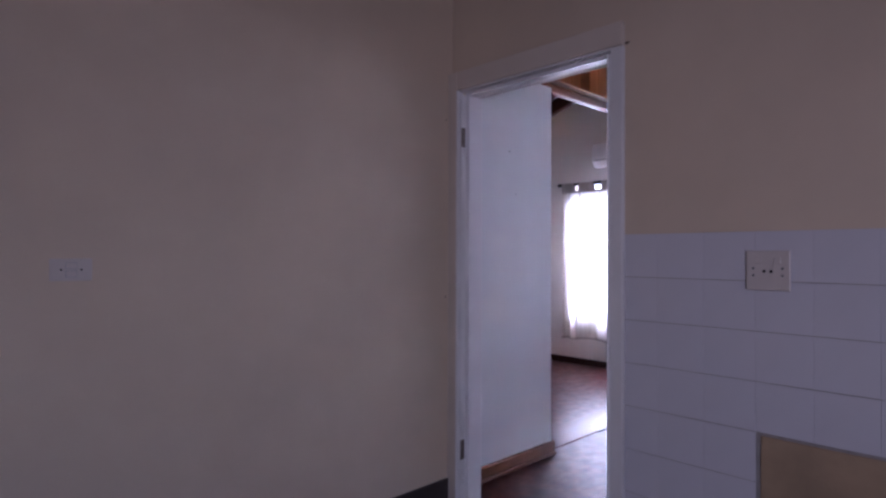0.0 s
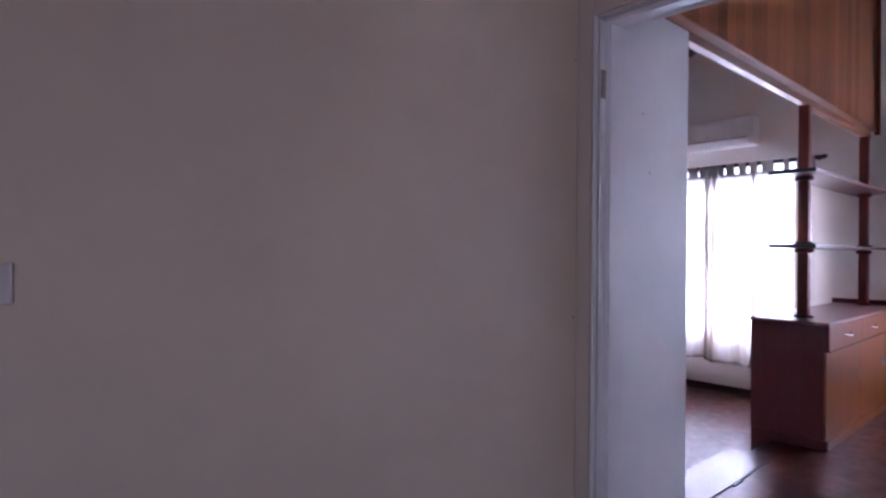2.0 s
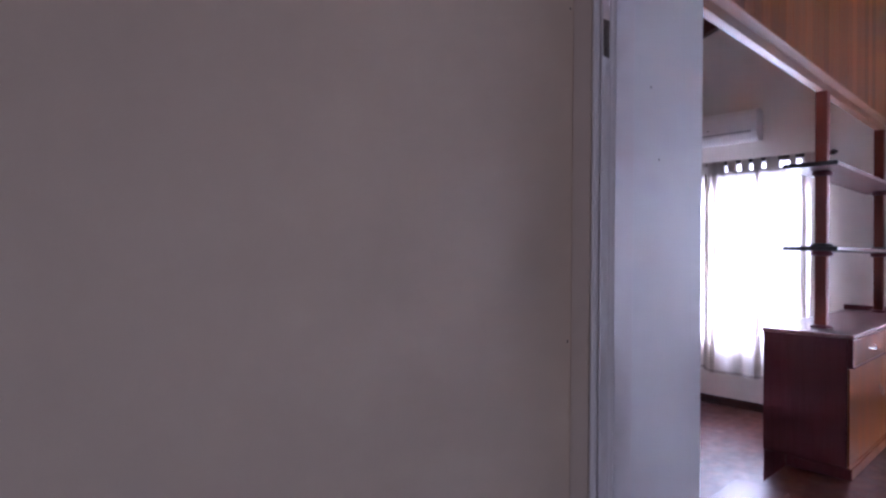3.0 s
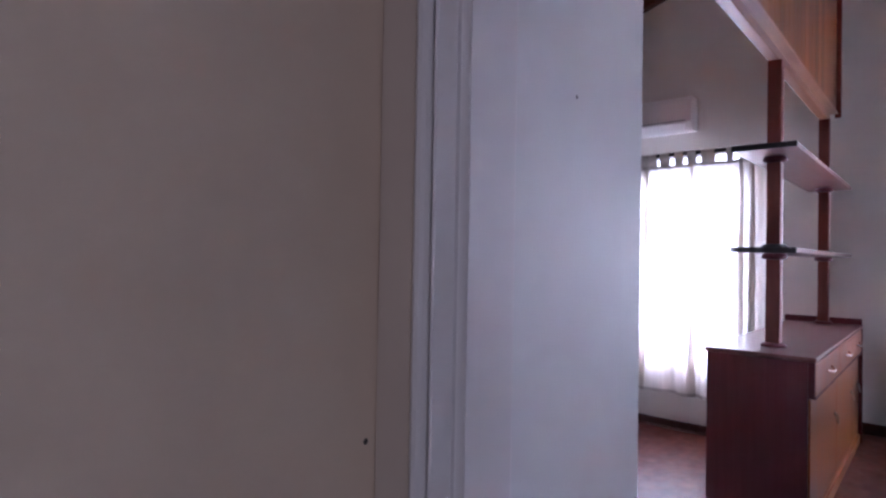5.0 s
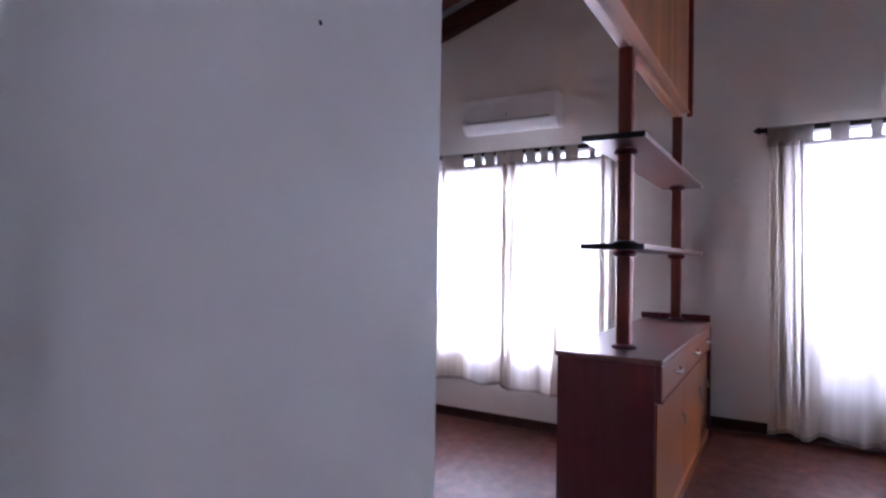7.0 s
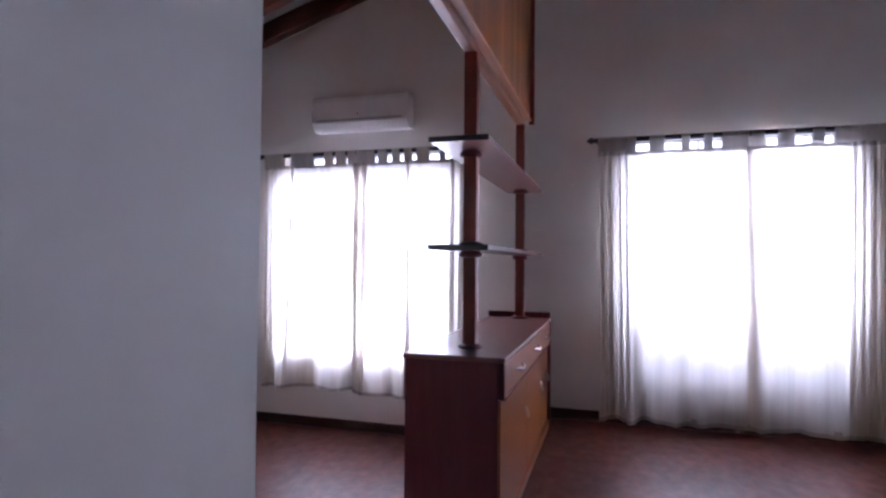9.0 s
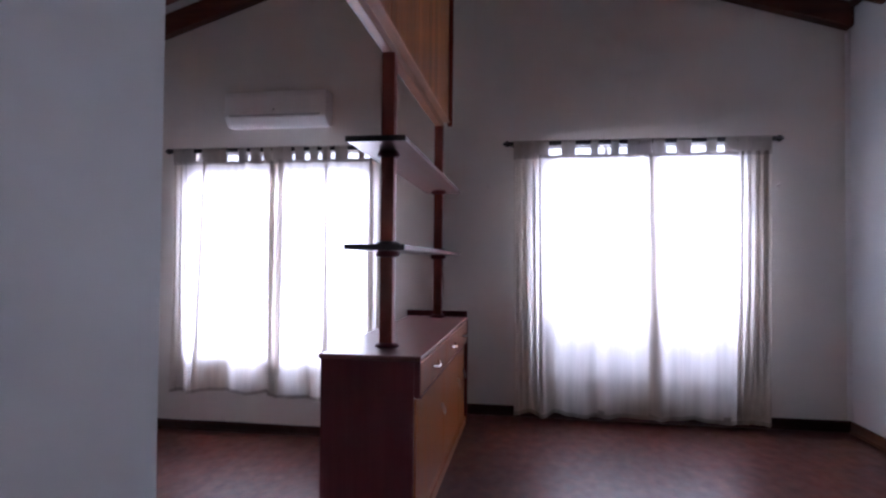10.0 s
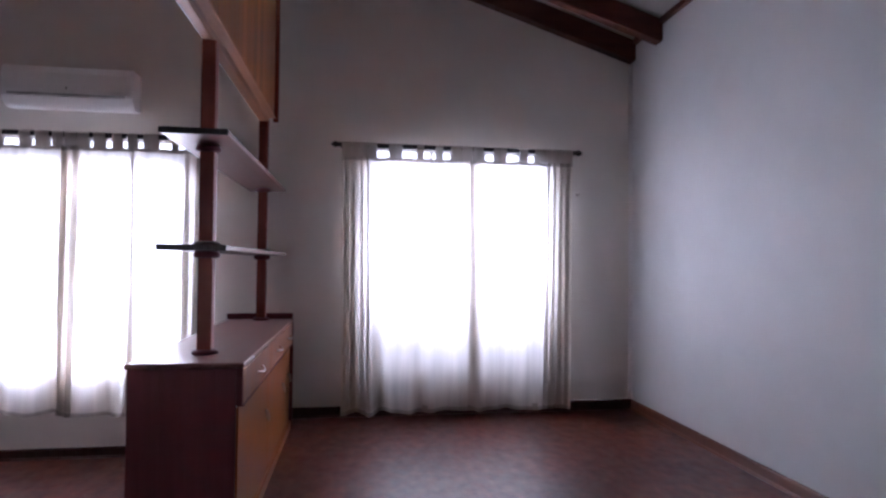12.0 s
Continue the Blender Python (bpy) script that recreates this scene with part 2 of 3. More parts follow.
AC_WHITE = plain("white_enamel", (0.86, 0.85, 0.84), 0.3, 0, 0.03)
SLOT = plain("outlet_grey", (0.42, 0.42, 0.43), 0.4)
GREY = plain("grey_plastic", (0.18, 0.18, 0.19), 0.4)
TILE = plain("white_wall_tile", (0.66, 0.65, 0.70), 0.14, 0, 0.05, 3)
GROUT = plain("tile_grout", (0.34, 0.31, 0.30), 0.8, 0, 0.2)
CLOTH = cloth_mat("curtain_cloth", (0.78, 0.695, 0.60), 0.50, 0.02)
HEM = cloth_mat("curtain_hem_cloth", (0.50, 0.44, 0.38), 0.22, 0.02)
GLASS = glass_mat()
PATCH_BROWN = paint("rough_brown", (0.42, 0.30, 0.19), 0.8, 0.14, 0.5, 5.0)
CHIP = plain("bare_plaster", (0.20, 0.155, 0.125), 0.9, 0, 0.4, 90)
FRAME = plain("window_frame_paint", (0.62, 0.61, 0.60), 0.4)
GROUND = plain("garden_paving", (0.30, 0.21, 0.17), 0.85, 0, 0.35, 2)

# ---- ground and sky outside ----
m, t, s_ = node_mat("overcast_sky_glow")
n = noise_at(t, 0.25, 3)
r = ramp(t, n.outputs["Fac"], [(0.3, (0.80, 0.88, 0.97)), (0.7, (0.96, 0.98, 1.0))])
t.links.new(r.outputs["Color"], s_.inputs["Emission Color"])
s_.inputs["Emission Strength"].default_value = 2.2
s_.inputs["Base Color"].default_value = (0, 0, 0, 1)
thing("backdrop", box(B(), 60.0, -60, LOW - 0.2, 60.2, 60, 45), m, "bright overcast sky beyond the garden", "sky", kind="structure")
bm = B()
bmesh.ops.create_grid(bm, x_segments=2, y_segments=2, size=400, matrix=pose(0, 0, LOW - 0.25))
thing("ground", bm, GROUND, "reddish garden paving outside the house", "ground", kind="structure")


# ---- walls ----
def pierced(bm, axis, a, b, u0, u1, z0, z1, holes):
    """A wall slab between a and b on an axis, from u0 to u1, with rectangular holes (u0, u1, z0, z1)."""
    us = sorted({u0, u1, *[h[0] for h in holes], *[h[1] for h in holes]})
    zs = sorted({z0, z1, *[h[2] for h in holes], *[h[3] for h in holes]})
    def solid(i, k):
        if i < 0 or k < 0 or i >= len(us) - 1 or k >= len(zs) - 1:
            return False
        u, z = (us[i] + us[i + 1]) / 2, (zs[k] + zs[k + 1]) / 2
        return not any(h[0] < u < h[1] and h[2] < z < h[3] for h in holes)
    verts = {}
    def v(side, i, k):
        if (side, i, k) not in verts:
            p = (a, b)[side]
            verts[side, i, k] = bm.verts.new((p, us[i], zs[k]) if axis == "x" else (us[i], p, zs[k]))
        return verts[side, i, k]
    for i in range(len(us) - 1):
        for k in range(len(zs) - 1):
            if not solid(i, k):
                continue
            for side in (0, 1):
                bm.faces.new((v(side, i, k), v(side, i + 1, k), v(side, i + 1, k + 1), v(side, i, k + 1)))
            for near, q in (((i - 1, k), ((i, k), (i, k + 1))), ((i + 1, k), ((i + 1, k), (i + 1, k + 1))),
                            ((i, k - 1), ((i, k), (i + 1, k))), ((i, k + 1), ((i, k + 1), (i + 1, k + 1)))):
                if not solid(*near):
                    p, r = q
                    bm.faces.new((v(0, *p), v(0, *r), v(1, *r), v(1, *p)))
    bmesh.ops.recalc_face_normals(bm, faces=bm.faces)
    return bm


EAVE = 3.30
def gable(bm, a, b):
    outline = [(SOUTH - 0.2, EAVE), (NORTH + 0.2, EAVE), (NORTH + 0.2, roof_z(NORTH + 0.2) + 0.02), (RIDGE_Y, roof_z(RIDGE_Y) + 0.02), (SOUTH - 0.2, roof_z(SOUTH - 0.2) + 0.02)]
    return prism(bm, outline, "x", a, b)


bm = pierced(B(), "x", EAST, EAST + 0.22, SOUTH - 0.2, NORTH + 0.2, LOW - 0.25, EAVE, [WIN_A, WIN_B])
gable(bm, EAST, EAST + 0.22)
thing("wall_east", bm, WALL, "cream painted gable wall with two windows", "wall", kind="structure")
bm = pierced(B(), "x", 0.0, 0.11, SOUTH - 0.2, NORTH + 0.2, LOW - 0.25, EAVE, [(DOOR_Y0 - 0.03, DOOR_Y1 + 0.03, 0.0, DOOR_TOP + 0.03)])
gable(bm, 0.0, 0.11)
thing("wall_west", bm, KITCHEN, "cream painted wall with the kitchen doorway", "wall", kind="structure")
thing("wall_south", box(B(), 0.11, SOUTH - 0.2, LOW - 0.25, EAST, SOUTH, roof_z(SOUTH) + 0.05), WHITE, "plain white painted side wall", "wall", kind="structure")
thing("wall_north", box(B(), 0.11, NORTH, LOW - 0.25, EAST, NORTH + 0.2, roof_z(NORTH) + 0.05), WALL, "plain cream painted side wall", "wall", kind="structure")
thing("wall_stub", box(B(), 0.112, 0.0, LOW, STUB_X, 0.27, BEAM_Z - 0.002, 0.006), WHITE, "short white wall between doorway and step", "wall", kind="structure")

# added quarter-round that makes the pale strip up this corner
quarter = [(EAST - 0.001, SOUTH + 0.001)] + [(EAST - 0.001 - 0.026 * math.cos(a), SOUTH + 0.001 + 0.026 * math.sin(a)) for a in [math.pi / 2 * i / 6 for i in range(7)]]
thing("trim", prism(B(), quarter, "z", 0.09, roof_z(SOUTH) - RAFTER_D - 0.01), GLOSS, "slender quarter-round added as the pale strip in the room corner", "trim", kind="structure")

# kitchen shell
KX, KS = -4.2, -4.2
thing("wall_kitchen_north", box(B(), KX, KITCHEN_Y, -0.05, -0.002, KITCHEN_Y + 0.11, 2.9), KITCHEN, "cream painted kitchen wall with a light switch", "wall", kind="structure")
thing("wall_kitchen_south", pierced(B(), "y", KS - 0.2, KS, KX - 0.2, -0.002, -0.05, 2.9, [(-3.96, -2.64, 0.78, 1.84)]), KITCHEN, "unseen cream kitchen wall with an opening added for the fill lamp", "wall", kind="structure")
thing("wall_kitchen_west", box(B(), KX - 0.2, KS, -0.05, KX, KITCHEN_Y + 0.11, 2.9), KITCHEN, "plain cream painted kitchen wall", "wall", kind="structure")
thing("ceiling_kitchen", box(B(), KX - 0.2, KS - 0.2, 2.75, -0.004, KITCHEN_Y, 2.88), CEILING, "flat white kitchen ceiling, coloured dimmer than white", "ceiling", kind="structure")
thing("floor_kitchen", box(B(), KX, KS, -0.12, 0.0, KITCHEN_Y, 0.0), KFLOOR, "unseen kitchen floor, darkened to cut bounced light", "floor", kind="structure")

# ---- floors ----
EDGE = 0.20
bm = box(B(), 0.0, SOUTH, LOW - 0.1, EAST, EDGE, 0.0)
thing("floor", bm, FLOOR, "polished red-brown floor of the raised room", "floor", kind="structure")
thing("floor_sunken", box(B(), 0.11, EDGE, LOW - 0.12, EAST, NORTH, LOW), FLOOR, "polished red-brown floor one step down", "floor", kind="structure")

# step edge: a broad polished nosing board, stopping short of the cabinet
step = empty("step", (1.6, 0.16, 0), "polished timber step edge between the two floor levels", "step", kind="structure")
part("nosing_board", box(B(), STUB_X + 0.004, 0.034, -0.035, 2.26, 0.312, 0.006, 0.006), NOSING, step, "glossy dark nosing board")
part("riser", box(B(), STUB_X + 0.004, EDGE + 0.002, LOW, 2.245, 0.295, -0.037, 0.003), MAHOGANY_X, step, "dark timber riser")
part("catch", box(B(), 1.66, 0.018, 0.001, 1.78, 0.032, 0.009, 0.002), BLACK, step, "small dark metal catch")

# ---- roof ----
for side, name in ((-1, "ceiling_south"), (1, "ceiling_north")):
    y1 = SOUTH if side < 0 else NORTH
    outline = [(RIDGE_Y, roof_z(RIDGE_Y)), (y1, roof_z(y1)), (y1, roof_z(y1) + 0.12), (RIDGE_Y, roof_z(RIDGE_Y) + 0.12)]
    bm = prism(B(), outline, "x", 0.11, EAST)
    thing(name, bm, CEILING, "white sloping ceiling, coloured dimmer than white, above dark rafters", "ceiling", kind="structure")
    bm = B()
    run = [(y1, roof_z(y1) - 0.003), (y1 - side * 0.035, roof_z(y1 - side * 0.035) - 0.003), (y1 - side * 0.035, roof_z(y1) - 0.035), (y1, roof_z(y1) - 0.04)]
    prism(bm, run, "x", 0.112, EAST - 0.002)
    thing("trim", bm, RAFTER, "dark timber trim along the ceiling edge", "trim", kind="structure")
    for k in range(12):
        xc = EAST - 0.052 - (k * 0.48 if k < 2 else 0.48 + (k - 1) * 1.02)
        if xc < 0.2:
            break
        y_end = y1 - side * 0.004
        low = lambda y: roof_z(y) - RAFTER_D
        outline = [(RIDGE_Y + side * 0.03, low(RIDGE_Y)), (y_end - side * 0.03, low(y_end - side * 0.03)), (y_end - side * 0.008, low(y_end) + 0.006), (y_end, low(y_end) + 0.03), (y_end, roof_z(y_end) - 0.004), (RIDGE_Y + side * 0.03, roof_z(RIDGE_Y) - 0.004)]
        bm = prism(B(), outline, "x", xc - 0.05, xc + 0.05)
        bmesh.ops.bevel(bm, geom=list(bm.edges), offset=0.005, segments=1, affect="EDGES")
        thing("rafter", bm, RAFTER, "dark stained exposed roof rafter", "rafter", "roof rafters", "structure")
thing("ridge_beam", box(B(), 0.112, RIDGE_Y - 0.028, roof_z(RIDGE_Y) - 0.26, EAST - 0.002, RIDGE_Y + 0.028, roof_z(RIDGE_Y) - 0.01, 0.004), RAFTER,
      "dark stained ridge beam", "beam", kind="structure")

# ---- timber screen above the opening ----
SCREEN_END = 4.82
screen = empty("timber_screen", (2.5, 0.05, BEAM_Z), "varnished vertical-board screen on a timber beam", "screen", kind="structure")
part("beam", box(B(), 0.114, 0.058, BEAM_Z, SCREEN_END + 0.035, 0.112, BEAM_Z + 0.055, 0.005), BEAM, screen, "pale varnished beam")
part("bead", box(B(), 0.114, 0.004, BEAM_Z + 0.0555, SCREEN_END, 0.080, BEAM_Z + 0.068, 0.005), BEAD, screen, "thin timber bead, its highlight put into a lighter colour")
part("backing", box(B(), 0.114, 0.031, BEAM_Z + 0.0685, SCREEN_END, 0.08, 4.18, 0.003), BOARD, screen)
part("end_trim", box(B(), SCREEN_END + 0.002, -0.014, BEAM_Z + 0.03, SCREEN_END + 0.032, 0.028, 4.18, 0.004), POST, screen, "dark vertical end trim")

# cross-section of a board: proud face with eased edges
def board_mesh(width):
    bm = B()
    e = 0.0015
    outline = [(0, 0.0), (0, -0.0105), (e, -0.012), (width - e, -0.012), (width, -0.0105), (width, 0.0)]
    prism(bm, outline, "z", 0, 4.16 - BEAM_Z - 0.070)
    return mesh_of("board", bm, BOARD)


BW = 0.118
boards = board_mesh(BW - 0.0012)
n_boards = int((SCREEN_END - 0.118) / BW)
for k in range(n_boards):
    ob = new("board", boards)
    ob.parent = screen
    ob.matrix_parent_inverse = Matrix.Translation((-2.5, -0.05, -BEAM_Z))
    ob.matrix_basis = pose(SCREEN_END - (k + 1) * BW, 0.0295, BEAM_Z + 0.070)

# ---- doorway ----
door = empty("door_1", (0.03, -0.6, 0), "white painted door frame with empty hinges", "door frame", kind="structure")
FX0, FX1 = -0.038, 0.112
ARCHITRAVE_W, HEAD_W = 0.078, 0.122


def frame_outline(y_in, s):
    """Plan of a frame post: reveal, rounded stop, and the rebate in which the door leaf sat. s is +1 on the hinge side."""
    run = [(0.015, 0), (FX1, 0), (FX1 + 0.008, 0.004), (FX1 + 0.008, 0.05), (0.1115, 0.05), (0.1115, 0.028), (-0.0015, 0.028)]
    run += [(-0.0015, 0.0245), (FX0 + 0.013, 0.0245), (FX0 + 0.012, 0.0165), (FX0 + 0.003, 0.0145), (FX0 + 0.006, 0.0125)]
    # narrow groove added beside the stop, to make a dark line of shade
    run += [(0.002, 0.0125), (0.003, 0.0175), (0.009, 0.0175), (0.0095, 0.0120), (0.0115, 0.0105), (0.0135, 0.0075), (0.0147, 0.004)]
    return [(x, y_in + s * d) for x, d in run]


def bead_outline(y_in):
    """Plan of the half-round moulding beside the hinges."""
    run = [(-0.0016, 0.0255), (FX0 + 0.009, 0.0255), (FX0 + 0.003, 0.0268), (FX0 - 0.002, 0.030), (FX0 - 0.0045, 0.0345), (FX0 - 0.003, 0.039), (FX0 + 0.002, 0.0415), (FX0 + 0.008, 0.042), (-0.0016, 0.042)]
    return [(x, y_in + d) for x, d in run]


for s, y_in in ((1, DOOR_Y1), (-1, DOOR_Y0)):
    part("jamb", prism(B(), frame_outline(y_in, s), "z", 0.001, DOOR_TOP), GLOSS, door)
head_outline = [(x, DOOR_TOP + (DOOR_Y0 - y) + (0.012 if y == DOOR_Y0 and x > 0.1 else 0)) for x, y in frame_outline(DOOR_Y0, -1)]
part("head", prism(B(), head_outline, "y", DOOR_Y0 - 0.024, DOOR_Y1 + 0.024), GLOSS, door)
part("moulding", prism(B(), bead_outline(DOOR_Y1), "z", 0.001, DOOR_TOP + 0.02), GLOSS, door, "half-round moulding beside the hinges")
part("architrave", box(B(), FX0 + 0.012, DOOR_Y0 - ARCHITRAVE_W, 0.001, -0.0016, DOOR_Y0 - 0.0255, DOOR_TOP + 0.024, 0.003), GLOSS, door, "white painted flat architrave")
part("architrave", box(B(), FX0 + 0.004, DOOR_Y0 - ARCHITRAVE_W, DOOR_TOP + 0.0255, -0.0016, DOOR_Y1 + 0.0425, DOOR_TOP + HEAD_W, 0.004), ARCH, door, "cream painted flat architrave")
for z in (0.31, 1.92):
    hinge = part("hinge", box(B(), FX0 + 0.007, DOOR_Y1 + 0.0095, z - 0.05, FX0 + 0.036, DOOR_Y1 + 0.0123, z + 0.05, 0.001), STEEL, door, "worn steel hinge leaf")
    for dz in (-0.033, 0.0, 0.033):
        part("screw", tube(B(), (FX0 + 0.018, DOOR_Y1 + 0.0096, z + dz), (FX0 + 0.018, DOOR_Y1 + 0.0082, z + dz), 0.003, n=8), CHROME, hinge)

thing("trim", box(B(), FX0 + 0.003, DOOR_Y1 + 0.0435, 0.001, -0.0006, KITCHEN_Y - 0.0015, DOOR_TOP + HEAD_W, 0.002), ARCH, "cream painted flat strip beside the door frame", "trim", kind="structure")

# ---- skirtings ----
def skirting(name, a, b, inward, z, mat, h=0.085, d=0.018):
    """A skirting from a to b (plan) with a rounded top and a quarter round at the foot."""
    a, b, n = Vector(a), Vector(b), Vector(inward)
    prof = [(0.001, 0), (d + 0.014, 0), (d + 0.012, 0.008), (d + 0.004, 0.016), (d, 0.018), (d, h - 0.012), (d - 0.004, h - 0.004), (d - 0.010, h), (0.001, h)]
    bm = B()
    ends = []
    for p in (a, b):
        ends.append([bm.verts.new((p.x + n.x * q, p.y + n.y * q, z + 0.001 + w)) for q, w in prof])
    k = len(prof)
    for i in range(k):
        bm.faces.new((ends[0][i], ends[0][(i + 1) % k], ends[1][(i + 1) % k], ends[1][i]))
    bm.faces.new(ends[0])
    bm.faces.new(ends[1][::-1])
    bmesh.ops.recalc_face_normals(bm, faces=bm.faces)
    return thing(name, bm, mat, "varnished timber skirting along the wall", "baseboard", kind="structure")


skirting("baseboard", (EAST, SOUTH + 0.001), (EAST, EDGE - 0.002), (-1, 0), 0, SKIRT_SHADED)
skirting("baseboard", (0.113, SOUTH), (EAST - 0.034, SOUTH), (0, 1), 0, SKIRT_X)
skirting("baseboard", (EAST, EDGE + 0.002), (EAST, NORTH - 0.001), (-1, 0), LOW, SKIRT_SHADED)
skirting("baseboard", (0.113, NORTH), (EAST - 0.034, NORTH), (0, -1), LOW, SKIRT_X)
skirting("baseboard", (0.124, 0.0), (STUB_X + 0.016, 0.0), (0, -1), 0, SKIRT_X)
skirting("baseboard", (STUB_X, -0.001), (STUB_X, 0.034), (1, 0), 0, SKIRT_SHADED)
thing("baseboard", box(B(), KX + 0.01, KITCHEN_Y - 0.012, 0.001, -0.013, KITCHEN_Y - 0.0005, 0.145, 0.003), DARK_SKIRT, "dark tile skirting at the kitchen wall", "baseboard", kind="structure")

# ---- cabinet ----
CX0, CX1, CY0, CY1, CZ = 2.755, 4.800, -0.126, 0.338, 0.872
cab = empty("sideboard", ((CX0 + CX1) / 2, 0.1, 0), "long mahogany sideboard with honey-coloured drawers and doors", "sideboard")
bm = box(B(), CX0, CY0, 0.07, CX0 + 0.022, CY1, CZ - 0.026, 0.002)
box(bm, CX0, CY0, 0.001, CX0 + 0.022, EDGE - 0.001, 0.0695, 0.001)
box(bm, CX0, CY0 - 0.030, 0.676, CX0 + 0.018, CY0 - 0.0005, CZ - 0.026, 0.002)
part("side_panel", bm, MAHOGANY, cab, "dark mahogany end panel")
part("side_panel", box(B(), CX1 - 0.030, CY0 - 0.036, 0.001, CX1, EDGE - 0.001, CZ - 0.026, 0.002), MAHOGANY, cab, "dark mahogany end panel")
part("back_panel", box(B(), CX0 + 0.022, CY1 - 0.02, 0.0705, CX1 - 0.031, CY1 - 0.002, CZ - 0.026), MAHOGANY, cab)
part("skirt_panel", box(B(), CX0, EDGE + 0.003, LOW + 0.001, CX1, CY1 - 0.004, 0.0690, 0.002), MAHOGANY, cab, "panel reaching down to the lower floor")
part("bottom", box(B(), CX0 + 0.022, CY0 + 0.02, 0.0705, CX1 - 0.031, CY1 - 0.021, 0.088), MAHOGANY, cab)
part("plinth", box(B(), CX0 + 0.002, CY0 - 0.014, 0.001, CX1 - 0.032, CY0 - 0.001, 0.075, 0.003), HONEY, cab, "plinth board")
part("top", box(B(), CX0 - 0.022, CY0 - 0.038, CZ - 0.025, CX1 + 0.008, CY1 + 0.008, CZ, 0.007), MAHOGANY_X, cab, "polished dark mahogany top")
part("upstand", box(B(), CX1 - 0.014, CY0 - 0.03, CZ + 0.001, CX1 + 0.006, CY1 + 0.012, CZ + 0.046, 0.004), MAHOGANY, cab, "low dark upstand at the end")

def bow_handle(xc, y, zc, half, vertical=False):
    pts = []
    for i in range(13):
        a = i / 12
        off, out = (2 * a - 1) * half, 0.026 * math.sin(math.pi * a) ** 0.6
        pts.append((xc, y - out, zc + off) if vertical else (xc + off, y - out, zc - 0.012 * math.sin(math.pi * a)))
    return pipe(B(), pts, 0.0062, 8)


for x0, x1 in ((CX0 + 0.020, 3.600), (3.6025, 4.220), (4.2225, CX1 - 0.034)):
    d = part("drawer", box(B(), x0, CY0 - 0.031, 0.679, x1, CY0 - 0.001, CZ - 0.036, 0.004), HONEY, cab, "honey timber drawer front")
    part("handle", bow_handle((x0 + x1) / 2, CY0 - 0.0315, 0.764, 0.085), CHROME, d, "chrome bow handle", True)
for x0, x1 in ((CX0 + 0.006, 3.640), (3.6425, 4.400), (4.4025, CX1 - 0.034)):
    p = part("door", box(B(), x0, CY0 - 0.012, 0.079, x1, CY0 - 0.001, 0.664, 0.003), HONEY, cab, "flat honey timber door")
    xh, zh = x1 - 0.085, 0.450
    part("backplate", lathe(B(), (xh, CY0 - 0.0125, zh), [(0.015, 0), (0.015, -0.002), (0.010, -0.005), (0.006, -0.012), (0.002, -0.014)], 20, "Y"), STEEL, p, "round metal backplate", True)
    ring = [(xh + 0.031 * math.sin(a), CY0 - 0.020 - 0.007 * (1 - math.cos(a)), zh - 0.026 + 0.031 * math.cos(a)) for a in [2 * math.pi * i / 24 for i in range(25)]]
    part("ring_pull", pipe(B(), ring, 0.0034, 8), PULL, p, "metal ring pull", True)
# shadow under the drawers, put in as a thin dark strip
part("shadow_strip", box(B(), CX0 + 0.020, CY0 - 0.033, 0.6655, CX1 - 0.034, CY0 - 0.0005, 0.678, 0.001), MAHOGANY, cab, "dark strip in place of the shadow line under the drawers")
bm = box(B(), CX0 - 0.013, CY0 - 0.028, 0.001, CX0 - 0.0005, EDGE - 0.04, 0.068, 0.005)
part("base_moulding", bm, MAHOGANY, cab, "low moulding round the foot")
part("base_moulding", box(B(), CX0, CY0 - 0.028, 0.001, CX1 - 0.032, CY0 - 0.0145, 0.068, 0.005), HONEY, cab, "low moulding round the foot")

# ---- posts and shelves on the sideboard ----
PY = 0.076
unit = empty("shelf_unit", (3.8, PY, CZ), "two timber posts with two long shelves above the sideboard", "shelves")
HW = 0.035
for px in (3.026, 4.70):
    post = part("post", box(B(), px - HW, PY - HW, CZ + 0.002, px + HW, PY + HW, BEAM_Z - 0.002, 0.006), POST, unit, "square red-brown timber post")
    part("collar", lathe(B(), (px, PY, CZ + 0.001), [(0.062, 0), (0.064, 0.006), (0.058, 0.014), (0.045, 0.022)], 24), MAHOGANY, post, "turned foot collar", True)
    for z, r, mat in ((1.391, 0.064, MAHOGANY), (1.917, 0.062, MAHOGANY)):
        part("collar", lathe(B(), (px, PY, z - 0.048), [(r - 0.018, 0), (r - 0.004, 0.006), (r, 0.016), (r - 0.006, 0.03), (r - 0.012, 0.0345)], 24), mat, post, "turned shelf collar", True)
    part("collar", lathe(B(), (px, PY, 1.391 + 0.0125), [(0.066, 0), (0.068, 0.010), (0.058, 0.018), (0.050, 0.024)], 24), BLACK, post, "dark locking collar", True)
for z in (1.391, 1.917):
    part("edge_band", box(B(), 2.738, -0.077, z - 0.015, 2.7465, 0.224, z + 0.013, 0.002), BLACK, unit, "black band on the shelf end")
    part("shelf", box(B(), 2.747, -0.075, z - 0.013, 4.95, 0.222, z + 0.012, 0.005), MAHOGANY_X, unit, "long polished dark shelf")

